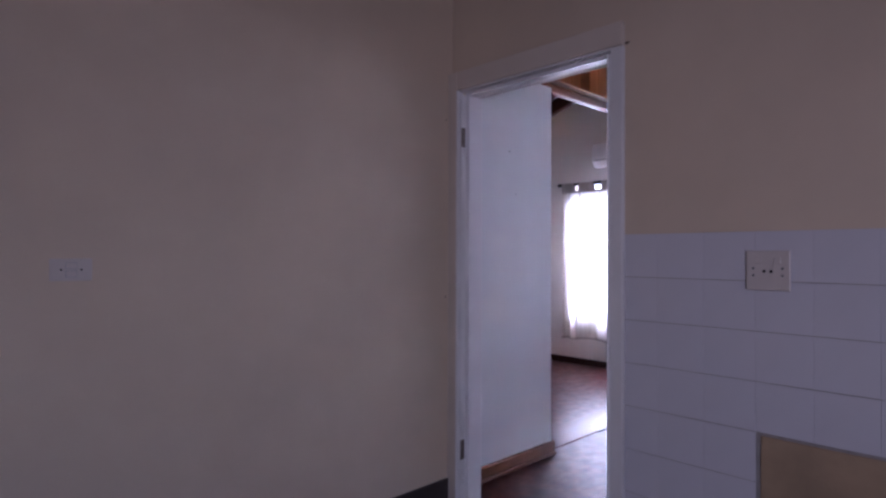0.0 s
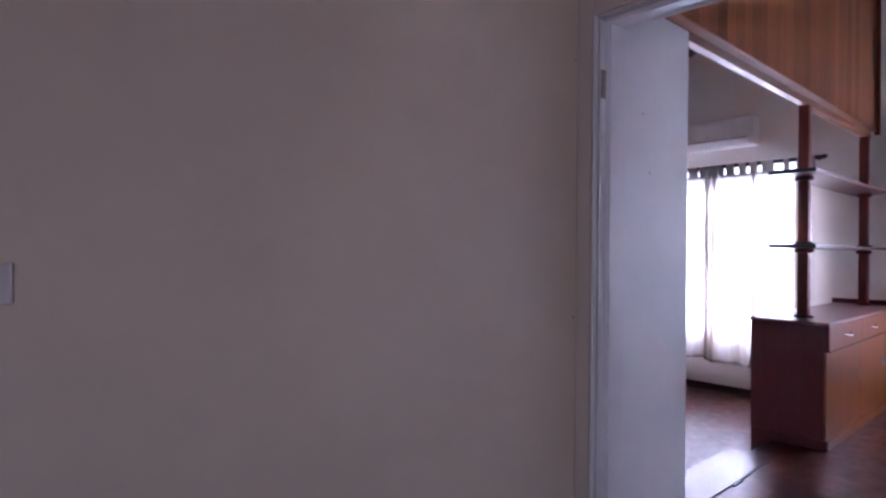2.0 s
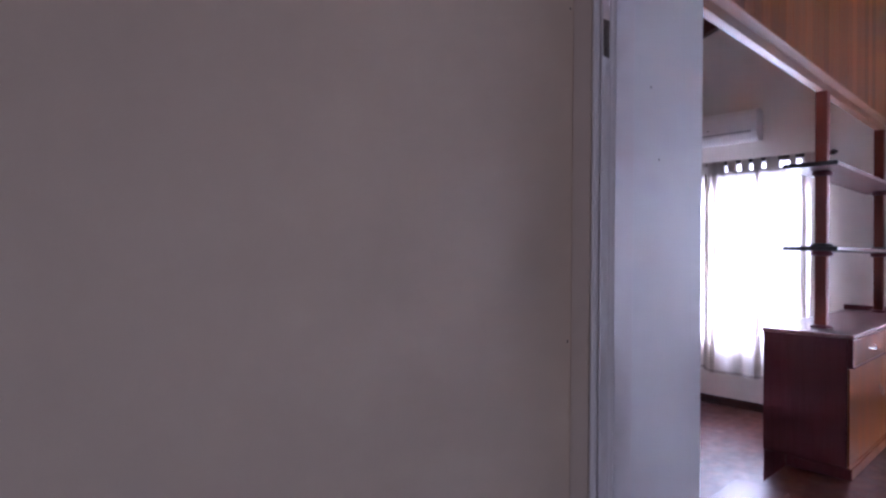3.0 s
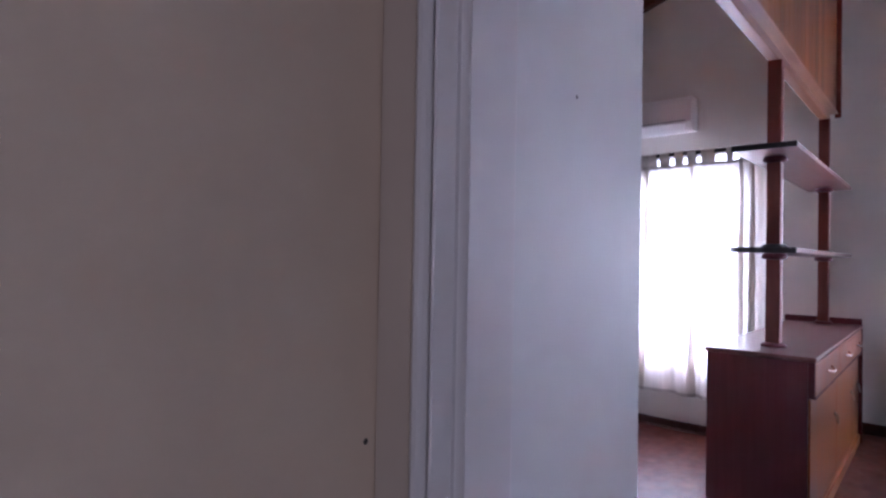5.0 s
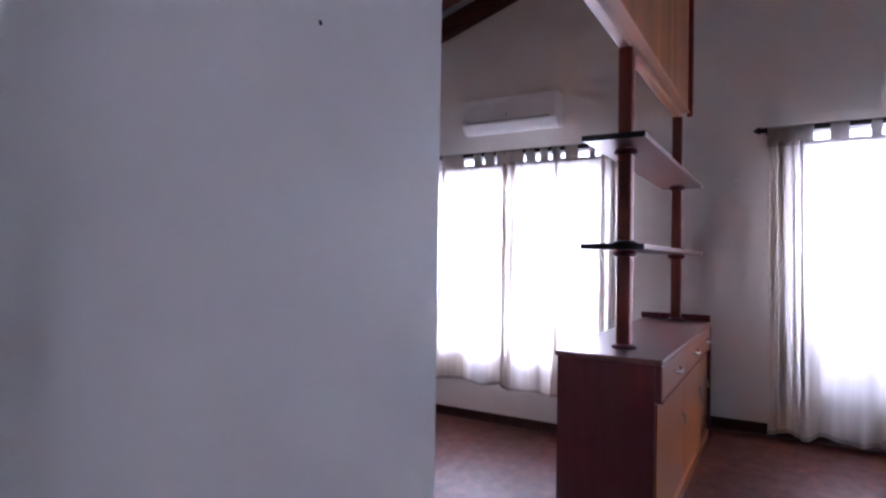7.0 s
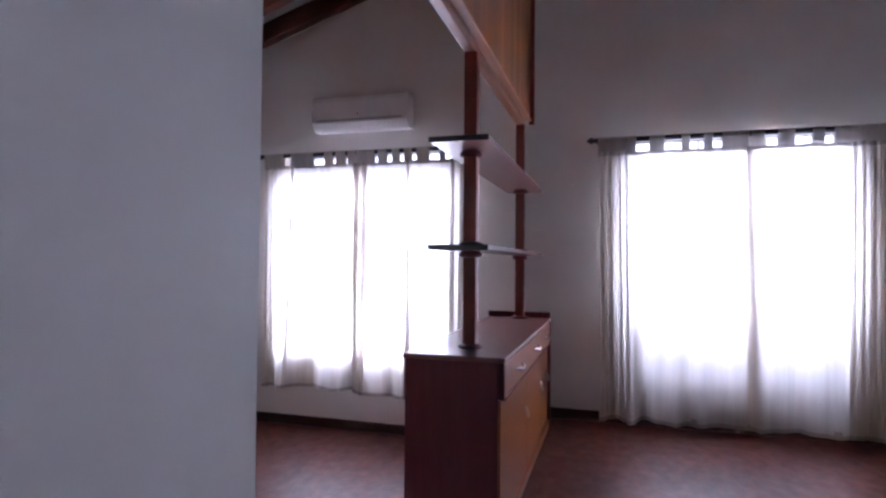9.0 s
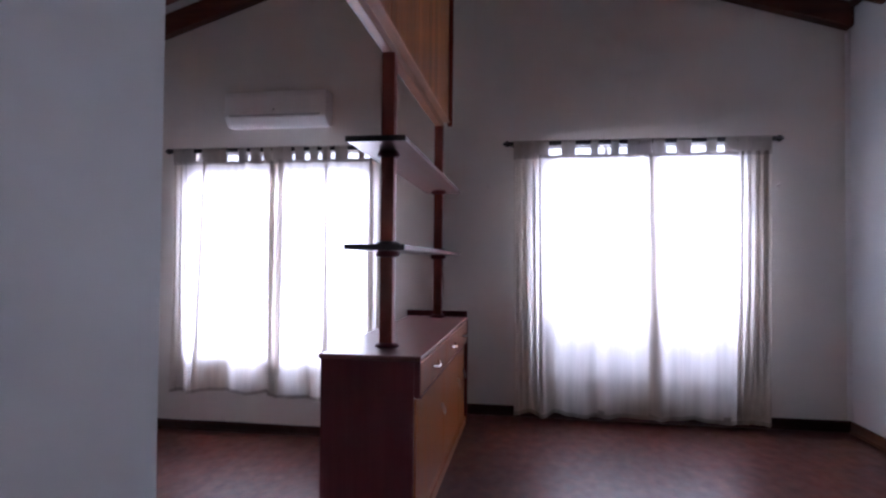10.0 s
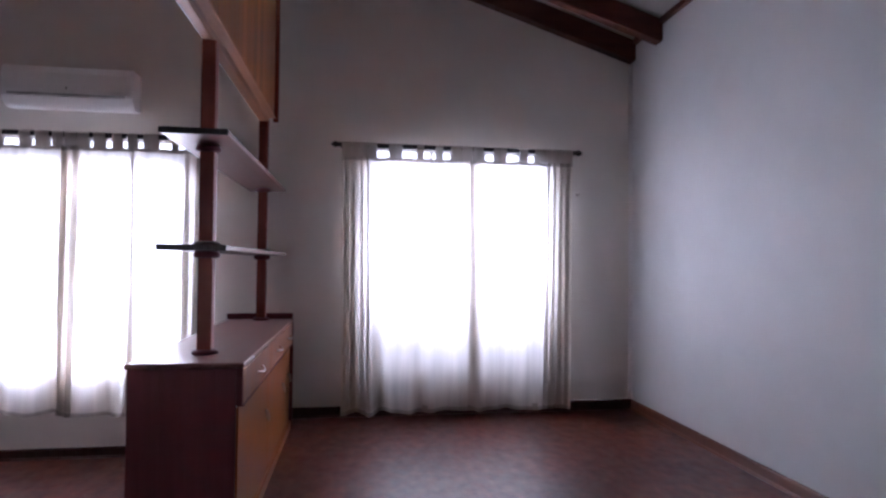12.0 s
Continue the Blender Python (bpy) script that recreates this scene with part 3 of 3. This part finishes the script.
# ---- windows ----
def window(name, hole, label):
    y0, y1, z0, z1 = hole
    w = empty(name, (EAST + 0.12, (y0 + y1) / 2, z0), label, "window", kind="structure")
    xa, xb = EAST + 0.10, EAST + 0.135
    g = 0.004
    fr = B()
    box(fr, xa, y0 + g, z0 + g, xb, y0 + 0.045, z1 - g, 0.003)
    box(fr, xa, y1 - 0.045, z0 + g, xb, y1 - g, z1 - g, 0.003)
    box(fr, xa, y0 + 0.0455, z0 + g, xb, y1 - 0.0455, z0 + 0.045, 0.003)
    box(fr, xa, y0 + 0.0455, z1 - 0.045, xb, y1 - 0.0455, z1 - g, 0.003)
    part("window_frame", fr, FRAME, w)
    zt = z0 + (z1 - z0) * 0.74
    part("transom", box(B(), xa + 0.002, y0 + 0.046, zt - 0.018, xb - 0.002, y1 - 0.046, zt + 0.018, 0.003), FRAME, w)
    cols = 3
    cw = (y1 - y0 - 0.092) / cols
    for i in range(1, cols):
        yc = y0 + 0.046 + cw * i
        for a, b_ in ((z0 + 0.046, zt - 0.0185), (zt + 0.0185, z1 - 0.046)):
            part("mullion", box(B(), xa + 0.003, yc - 0.014, a, xb - 0.003, yc + 0.014, b_, 0.003), FRAME, w)
    for i in range(cols):
        for a, b_ in ((z0 + 0.0465, zt - 0.019), (zt + 0.019, z1 - 0.0465)):
            ya = y0 + 0.046 + cw * i + 0.0145
            p = part("pane", box(B(), xa + 0.014, ya, a, xa + 0.018, ya + cw - 0.029, b_), GLASS, w)
            p.visible_shadow = False
    part("window_sill", box(B(), EAST - 0.006, y0 + g, z0 + 0.0005, xa - 0.001, y1 - g, z0 + 0.022, 0.006), GLOSS, w, "painted projecting sill")


window("window_1", WIN_A, "white framed window behind curtains in the sunken room")
window("window_2", WIN_B, "white framed window behind long curtains")


# ---- curtains ----
ROD_X, ROD_Z = EAST - 0.094, 2.335


def cloth_sheet(y0, y1, z_top, z_bot, seed, folds, rows=36, dx=0.0):
    """A hanging cloth from y0 up to y1. folds: (y, width, sway) of the pleats in which the cloth doubles back on itself; between them it waves softly."""
    rng = random.Random(seed)
    soft = [(rng.uniform(4.0, 26.0), rng.uniform(0, 6.28), rng.uniform(0.5, 1.0)) for _ in range(4)]
    sag = [rng.uniform(-1, 1) for _ in range(12)]
    plan = []                       # steps along the cloth: y at rest, fold, place in the fold
    y = y0
    for f, (yc, w, sway) in enumerate(sorted(folds)):
        n = max(2, round((yc - w / 2 - y) / 0.014))
        plan += [(y + (yc - w / 2 - y) * i / n, None, 0) for i in range(n)]
        plan += [(yc, f, i / 14) for i in range(15)]
        y = yc + w / 2
    n = max(2, round((y1 - y) / 0.014))
    plan += [(y + (y1 - y) * i / n, None, 0) for i in range(n + 1)]
    pleats = sorted(folds)
    bm = bmesh.new()
    grid = []
    for j in range(rows + 1):
        v = j / rows
        line = []
        for y, f, a in plan:
            x = 0.0
            drift = 0.0
            for yc, w, sway in pleats:
                drift += sway * v * math.exp(-((y - yc) / 0.12) ** 2)
            if f is not None:
                yc, w, sway = pleats[f]
                w = w * (0.75 + 0.35 * v + 0.15 * math.sin(3 * v + yc * 9))
                # forward, back and forward again
                if a < 0.4:
                    yy, x = -0.5 + a / 0.4, -0.002 - 0.010 * a / 0.4
                elif a < 0.6:
                    yy, x = 0.5 - (a - 0.4) / 0.2, -0.012 - 0.014 * (a - 0.4) / 0.2
                else:
                    yy, x = -0.5 + (a - 0.6) / 0.4, -0.026 + 0.024 * (a - 0.6) / 0.4
                y = yc + yy * w
            for k, p, amp in soft:
                x += amp * (0.003 + 0.007 * v + 0.012 * v ** 4) * math.sin(k * y + p + 0.5 * math.sin(2 * v + p)) + amp * 0.0012 * v * math.sin(2.7 * k * y + p)
            low = max(0.0, (v - 0.5) / 0.5) ** 1.3
            x += 0.036 * low * math.sin(27 * y + 2.2 * math.sin(5 * y + seed) + seed)
            k = min(max((y - y0) / (y1 - y0), 0), 1) * (len(sag) - 1)
            s0 = sag[int(k)] * (1 - k % 1) + sag[min(int(k) + 1, len(sag) - 1)] * (k % 1)
            z = z_top + (z_bot + 0.014 * s0 - z_top) * v - 0.008 * abs(math.sin(19 * y + seed)) * (1 - v) ** 4
            line.append(bm.verts.new((min(ROD_X + x + dx, EAST - 0.046), y + drift, z)))
        grid.append(line)
    for j in range(rows):
        for i in range(len(plan) - 1):
            bm.faces.new((grid[j][i], grid[j][i + 1], grid[j + 1][i + 1], grid[j + 1][i]))
    return bm


def tab(yc, w, z_low):
    """A cloth loop over the rod."""
    bm = bmesh.new()
    rows = []
    for i in range(15):
        a = math.pi * i / 14
        rows.append((ROD_X - 0.024 * math.cos(a), ROD_Z + 0.024 * math.sin(a)))
    rows = [(ROD_X - 0.010, z_low)] + rows + [(ROD_X + 0.010, z_low)]
    lines = [[bm.verts.new((x, yc + s * w / 2, z)) for s in (-1, 1)] for x, z in rows]
    for a, b_ in zip(lines, lines[1:]):
        bm.faces.new((a[0], a[1], b_[1], b_[0]))
    return bm


def curtain(y0, y1, z_bot, seed, folds, tabs, label, group, hem_h, dx=0.0):
    z_top = 2.238
    c = empty("curtain", (ROD_X, (y0 + y1) / 2, z_bot), label, "curtain", group)
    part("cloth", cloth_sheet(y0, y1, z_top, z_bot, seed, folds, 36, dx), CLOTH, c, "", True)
    # doubled hem and heading: the lowest and the highest rows of the cloth, laid close to it
    sheet = cloth_sheet(y0, y1, z_top, z_bot, seed, folds, 72, dx)
    bmesh.ops.delete(sheet, geom=[v for v in sheet.verts if v.co.z > z_bot + hem_h], context="VERTS")
    for v in sheet.verts:
        v.co.x -= 0.004
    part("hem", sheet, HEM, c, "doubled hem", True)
    sheet = cloth_sheet(y0, y1, z_top, z_bot, seed, folds, 72, dx)
    bmesh.ops.delete(sheet, geom=[v for v in sheet.verts if v.co.z < z_top - 0.05], context="VERTS")
    for v in sheet.verts:
        v.co.x -= 0.004
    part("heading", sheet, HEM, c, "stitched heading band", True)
    for yc, w in tabs:
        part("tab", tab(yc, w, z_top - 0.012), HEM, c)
    return c


def tabs_between(y0, y1, gaps, seed):
    """Tabs that fill y0..y1 except the given gaps (centre, width)."""
    out = []
    edges = [y0] + [e for g, w in sorted(gaps) for e in (g - w / 2, g + w / 2)] + [y1]
    for a, b_ in zip(edges[::2], edges[1::2]):
        n = max(1, round((b_ - a) / 0.085))
        for i in range(n):
            w = (b_ - a) / n
            out.append((a + w * (i + 0.5), w * 0.985))
    return out


LONG = "curtains at the long window"
SHORT = "curtains in the sunken room"
long_label, short_label = "long off-white tab-top curtain, drawn closed", "short off-white tab-top curtain, drawn closed"
gaps = [(-0.87, 0.10), (-1.10, 0.125), (-1.275, 0.10), (-1.425, 0.065)]
folds = [(-0.555, 0.035, -0.01), (-0.612, 0.045, -0.01), (-0.69, 0.03, -0.01), (-0.742, 0.03, -0.01), (-1.645, 0.055, -0.055)]
curtain(-1.70, -0.52, 0.045, 5, folds, tabs_between(-1.655, -0.52, gaps, 1), long_label, LONG, 0.05)
gaps = [(-1.80, 0.09), (-2.02, 0.115), (-2.19, 0.06)]
folds = [(-2.535, 0.045, 0.01), (-2.475, 0.045, 0.01), (-2.41, 0.04, 0.0), (-2.352, 0.035, 0.02)]
curtain(-2.575, -1.63, 0.05, 8, folds, tabs_between(-2.575, -1.66, gaps, 2), long_label, LONG, 0.05, -0.012)
gaps = [(2.39, 0.08), (2.05, 0.115), (1.89, 0.03), (1.76, 0.02)]
folds = [(2.61, 0.05, 0.0), (2.55, 0.05, 0.0), (2.50, 0.03, 0.0), (2.325, 0.055, 0.06), (1.655, 0.085, 0.01)]
curtain(1.60, 2.64, 0.105, 11, folds, tabs_between(1.665, 2.64, gaps, 3), short_label, SHORT, 0.045)
gaps = [(1.46, 0.03), (1.33, 0.05), (1.21, 0.04), (1.09, 0.045), (0.90, 0.10), (0.76, 0.08)]
folds = [(1.565, 0.08, 0.025), (1.14, 0.065, -0.015), (0.72, 0.06, 0.0), (0.63, 0.06, 0.0)]
curtain(0.56, 1.69, 0.085, 14, folds, tabs_between(0.56, 1.66, gaps, 4), short_label, SHORT, 0.045, -0.012)


def curtain_rod(y0, y1, label):
    r = empty("curtain_rod", (ROD_X, (y0 + y1) / 2, ROD_Z), label, "curtain rod", "curtain rods")
    part("rod", tube(B(), (ROD_X, y0, ROD_Z), (ROD_X, y1, ROD_Z), 0.0205, n=16), BLACK, r, "", True)
    for y, s in ((y0, -1), (y1, 1)):
        part("finial", lathe(B(), (ROD_X, y, ROD_Z), [(0.018, -0.002 * s), (0.023, 0.004 * s), (0.016, 0.012 * s), (0.028, 0.03 * s), (0.026, 0.042 * s), (0.012, 0.062 * s), (0.003, 0.074 * s)], 16, "Y"), BLACK, r, "turned dark finial", True)
        bm = tube(B(), (ROD_X + 0.012, y - s * 0.03, ROD_Z), (EAST - 0.001, y - s * 0.03, ROD_Z), 0.006, n=10)
        tube(bm, (EAST - 0.006, y - s * 0.03, ROD_Z), (EAST - 0.0008, y - s * 0.03, ROD_Z), 0.024, n=16)
        part("bracket", bm, BLACK, r, "", True)


curtain_rod(-2.60, -0.50, "dark curtain rod with turned finials above the window")
curtain_rod(0.52, 2.66, "dark curtain rod with turned finials above the window")

for y, z in ((-0.30, 1.98), (-2.665, 1.97), (2.68, 1.64)):
    h = empty("curtain_hook", (EAST, y, z), "small white tie-back hook on the wall", "hook", "tie-back hooks")
    part("plate", tube(B(), (EAST - 0.0005, y, z), (EAST - 0.005, y, z), 0.011, n=14), PLASTIC, h, "", True)
    part("peg", pipe(B(), [(EAST - 0.005, y, z), (EAST - 0.025, y, z - 0.004), (EAST - 0.036, y, z + 0.004), (EAST - 0.038, y, z + 0.018)], 0.0045), PLASTIC, h, "", True)

# ---- air conditioner ----
AY0, AY1, AZ0, AZ1 = 1.13, 2.085, 2.531, 2.851
ac = empty("air_conditioner", (EAST, (AY0 + AY1) / 2, AZ0), "white wall-mounted split air conditioner above the curtain rod", "air conditioner")
prof = [(EAST - 0.001, AZ0 + 0.012), (EAST - 0.001, AZ1), (EAST - 0.16, AZ1), (EAST - 0.185, AZ1 - 0.015), (EAST - 0.198, AZ1 - 0.05), (EAST - 0.205, AZ0 + 0.13), (EAST - 0.202, AZ0 + 0.085),
        (EAST - 0.15, AZ0 + 0.02), (EAST - 0.12, AZ0)]
bm = prism(B(), prof, "y", AY0, AY1)
bmesh.ops.bevel(bm, geom=list(bm.edges), offset=0.006, segments=2, affect="EDGES")
part("body", bm, AC_WHITE, ac)
part("front_panel", box(B(), EAST - 0.2115, AY0 + 0.03, AZ0 + 0.125, EAST - 0.2055, AY1 - 0.03, AZ1 - 0.06, 0.003), AC_WHITE, ac)
bm = box(B(), -0.0035, AY0 + 0.06, -0.032, 0.0035, AY1 - 0.06, 0.032, 0.002)
bmesh.ops.transform(bm, matrix=Matrix.Translation((EAST - 0.187, 0, AZ0 + 0.050)) @ pose(0, 0, 0, 0, -40, 0), verts=bm.verts)
part("louvre", bm, AC_WHITE, ac, "white air outlet flap")
bm = box(B(), -0.003, AY0 + 0.05, -0.006, 0.003, AY1 - 0.05, 0.006)
bmesh.ops.transform(bm, matrix=Matrix.Translation((EAST - 0.2025, 0, AZ0 + 0.092)) @ pose(0, 0, 0, 0, -30, 0), verts=bm.verts)
part("outlet_slot", bm, SLOT, ac, "grey air outlet slot")
part("indicator", box(B(), EAST - 0.2135, 1.60, AZ0 + 0.135, EAST - 0.2118, 1.612, AZ0 + 0.147, 0.0005), BLACK, ac, "small dark sensor")

# ---- kitchen fittings ----
SX, SZ = -1.735, 1.262
sw = empty("light_switch", (SX, KITCHEN_Y, SZ), "white two-gang light switch on the kitchen wall", "light switch")
part("plate", box(B(), SX - 0.059, KITCHEN_Y - 0.010, SZ - 0.036, SX + 0.059, KITCHEN_Y - 0.0005, SZ + 0.036, 0.003), PLASTIC, sw)
for dz in (-0.013, 0.013):
    part("rocker_surround", box(B(), SX - 0.0165, KITCHEN_Y - 0.0108, SZ + dz - 0.0105, SX + 0.0165, KITCHEN_Y - 0.0101, SZ + dz + 0.0105, 0.0003), SLOT, sw, "grey gap round the rocker")
    bm = box(B(), -0.0145, -0.004, -0.0088, 0.0145, 0.004, 0.0088, 0.0015)
    bmesh.ops.transform(bm, matrix=pose(SX, KITCHEN_Y - 0.0125, SZ + dz, 0, 0, 6), verts=bm.verts)
    part("rocker", bm, PLASTIC, sw)
for dx in (-0.028, 0.028):
    part("screw", tube(B(), (SX + dx, KITCHEN_Y - 0.0095, SZ), (SX + dx, KITCHEN_Y - 0.0112, SZ), 0.0035, n=12), BLACK, sw, "dark screw")

KY, KZ = -1.62, 1.264
so = empty("power_socket", (0, KY, KZ), "white double power socket on the tiled wall", "socket")
TX = -0.0085
part("plate", box(B(), TX - 0.012, KY - 0.068, KZ - 0.068, TX - 0.0005, KY + 0.068, KZ + 0.068, 0.003), PLASTIC, so)
for s in (-1, 1):
    part("rocker", box(B(), TX - 0.017, KY + s * 0.03 - 0.011, KZ + 0.024, TX - 0.0122, KY + s * 0.03 + 0.011, KZ + 0.044, 0.0015), PLASTIC, so)
    for dy, dz, r in ((s * 0.011, -0.002, 0.0052), (s * 0.045, 0.008, 0.0045), (s * 0.045, -0.016, 0.0045)):
        part("socket_hole", tube(B(), (TX - 0.0119, KY + dy, KZ + dz), (TX - 0.0128, KY + dy, KZ + dz), r, n=12), BLACK if abs(dy) < 0.02 else GREY, so)

# wall tiles beside the doorway, laid as wide white courses
TILE_TOP, TH, TW = 1.400, 0.1725, 0.1745
ty0 = DOOR_Y0 - 0.078
BARE_Y, BARE_Z = -1.605, 0.690      # a patch left untiled
bm = pierced(B(), "x", -0.004, -0.0006, KS + 0.02, ty0, 0.005, TILE_TOP - 0.002, [(KS + 0.03, BARE_Y, 0.006, BARE_Z)])
tiled = thing("tile_bed", bm, GROUT, "pale grout bed behind the white wall tiles", "wall tiles", kind="structure")
bm = box(B(), -0.0098, KS + 0.021, 0.006, -0.0042, BARE_Y + 0.012, BARE_Z + 0.010, 0.003)
bmesh.ops.subdivide_edges(bm, edges=list(bm.edges), cuts=24, use_grid_fill=True)
for v in bm.verts:
    if v.co.x < -0.006:
        v.co += Vector((-0.0012 * noise.noise(v.co * 30), 0.006 * noise.noise(v.co * 14), 0.006 * noise.noise(v.co * 17 + Vector((5, 0, 0)))))
thing("brown_patch", bm, PATCH_BROWN, "rough brown patch low on the tiled wall", "plaster patch", kind="structure")
JOINT = -1.578         # a vertical joint
cols = [ty0 - 0.002] + [JOINT + TW * k for k in range(2, -14, -1)]
meshes = {}
for r in range(8):
    for c in range(len(cols) - 1):
        w = cols[c] - cols[c + 1]
        key = round(w, 4)
        if key not in meshes:
            meshes[key] = mesh_of("tile", box(B(), -0.0045, -w / 2 + 0.0002, -TH / 2 + 0.0012, 0.0, w / 2 - 0.0002, TH / 2 - 0.0012, 0.0007, 1), TILE)
        if cols[c] < BARE_Y + 0.03 and TILE_TOP - TH * (r + 0.5) < BARE_Z:
            continue
        ob = new("tile", meshes[key])
        ob.parent = tiled
        ob.matrix_basis = pose(-0.0041 - 0.0006 * random.random(), (cols[c] + cols[c + 1]) / 2, TILE_TOP - TH * (r + 0.5),
                               random.uniform(-0.15, 0.15), random.uniform(-0.12, 0.12), random.uniform(-0.12, 0.12))

# old nail holes and chipped spots
for x, y, z, ax in ((0.58, 0.0, 1.947, "y"), (0.643, 0.0, 1.69, "y")):
    hole = thing("nail_hole", lathe(B(), (x, y - 0.0012, z), [(0.0045, 0.0), (0.003, 0.0008)], 10, "Y"), BLACK, "small dark nail hole in the white wall", "nail hole", "nail holes", "structure")
for z, r in ((1.093, 0.004), (2.02, 0.0035)):
    thing("nail_hole", lathe(B(), (FX0 - 0.012, KITCHEN_Y - 0.0008, z), [(r, 0.0), (r * 0.6, 0.0008)], 10, "Y"), BLACK, "small dark chip at the edge of the kitchen wall", "nail hole", "nail holes", "structure")

# chipped plaster along the top of the door frame
for y, z, w in ((-1.055, 0.004, 0.030), (-0.86, 0.003, 0.016), (-0.72, 0.004, 0.024), (-0.45, 0.003, 0.022), (-0.21, 0.004, 0.026), (-1.094, -0.085, 0.014)):
    rng = random.Random(int(-1000 * y))
    bm = B()
    bmesh.ops.create_icosphere(bm, subdivisions=2, radius=1, matrix=Matrix.Translation((-0.001, y, DOOR_TOP + HEAD_W + z)) @ Matrix.Diagonal((0.006, w, 0.0055, 1)))
    for v in bm.verts:
        v.co += Vector((rng.uniform(-0.002, 0.001), rng.uniform(-0.004, 0.004), rng.uniform(-0.003, 0.003)))
    thing("plaster_chip", bm, CHIP, "small dark chip in the plaster beside the door frame", "plaster chip", "plaster chips", "structure")
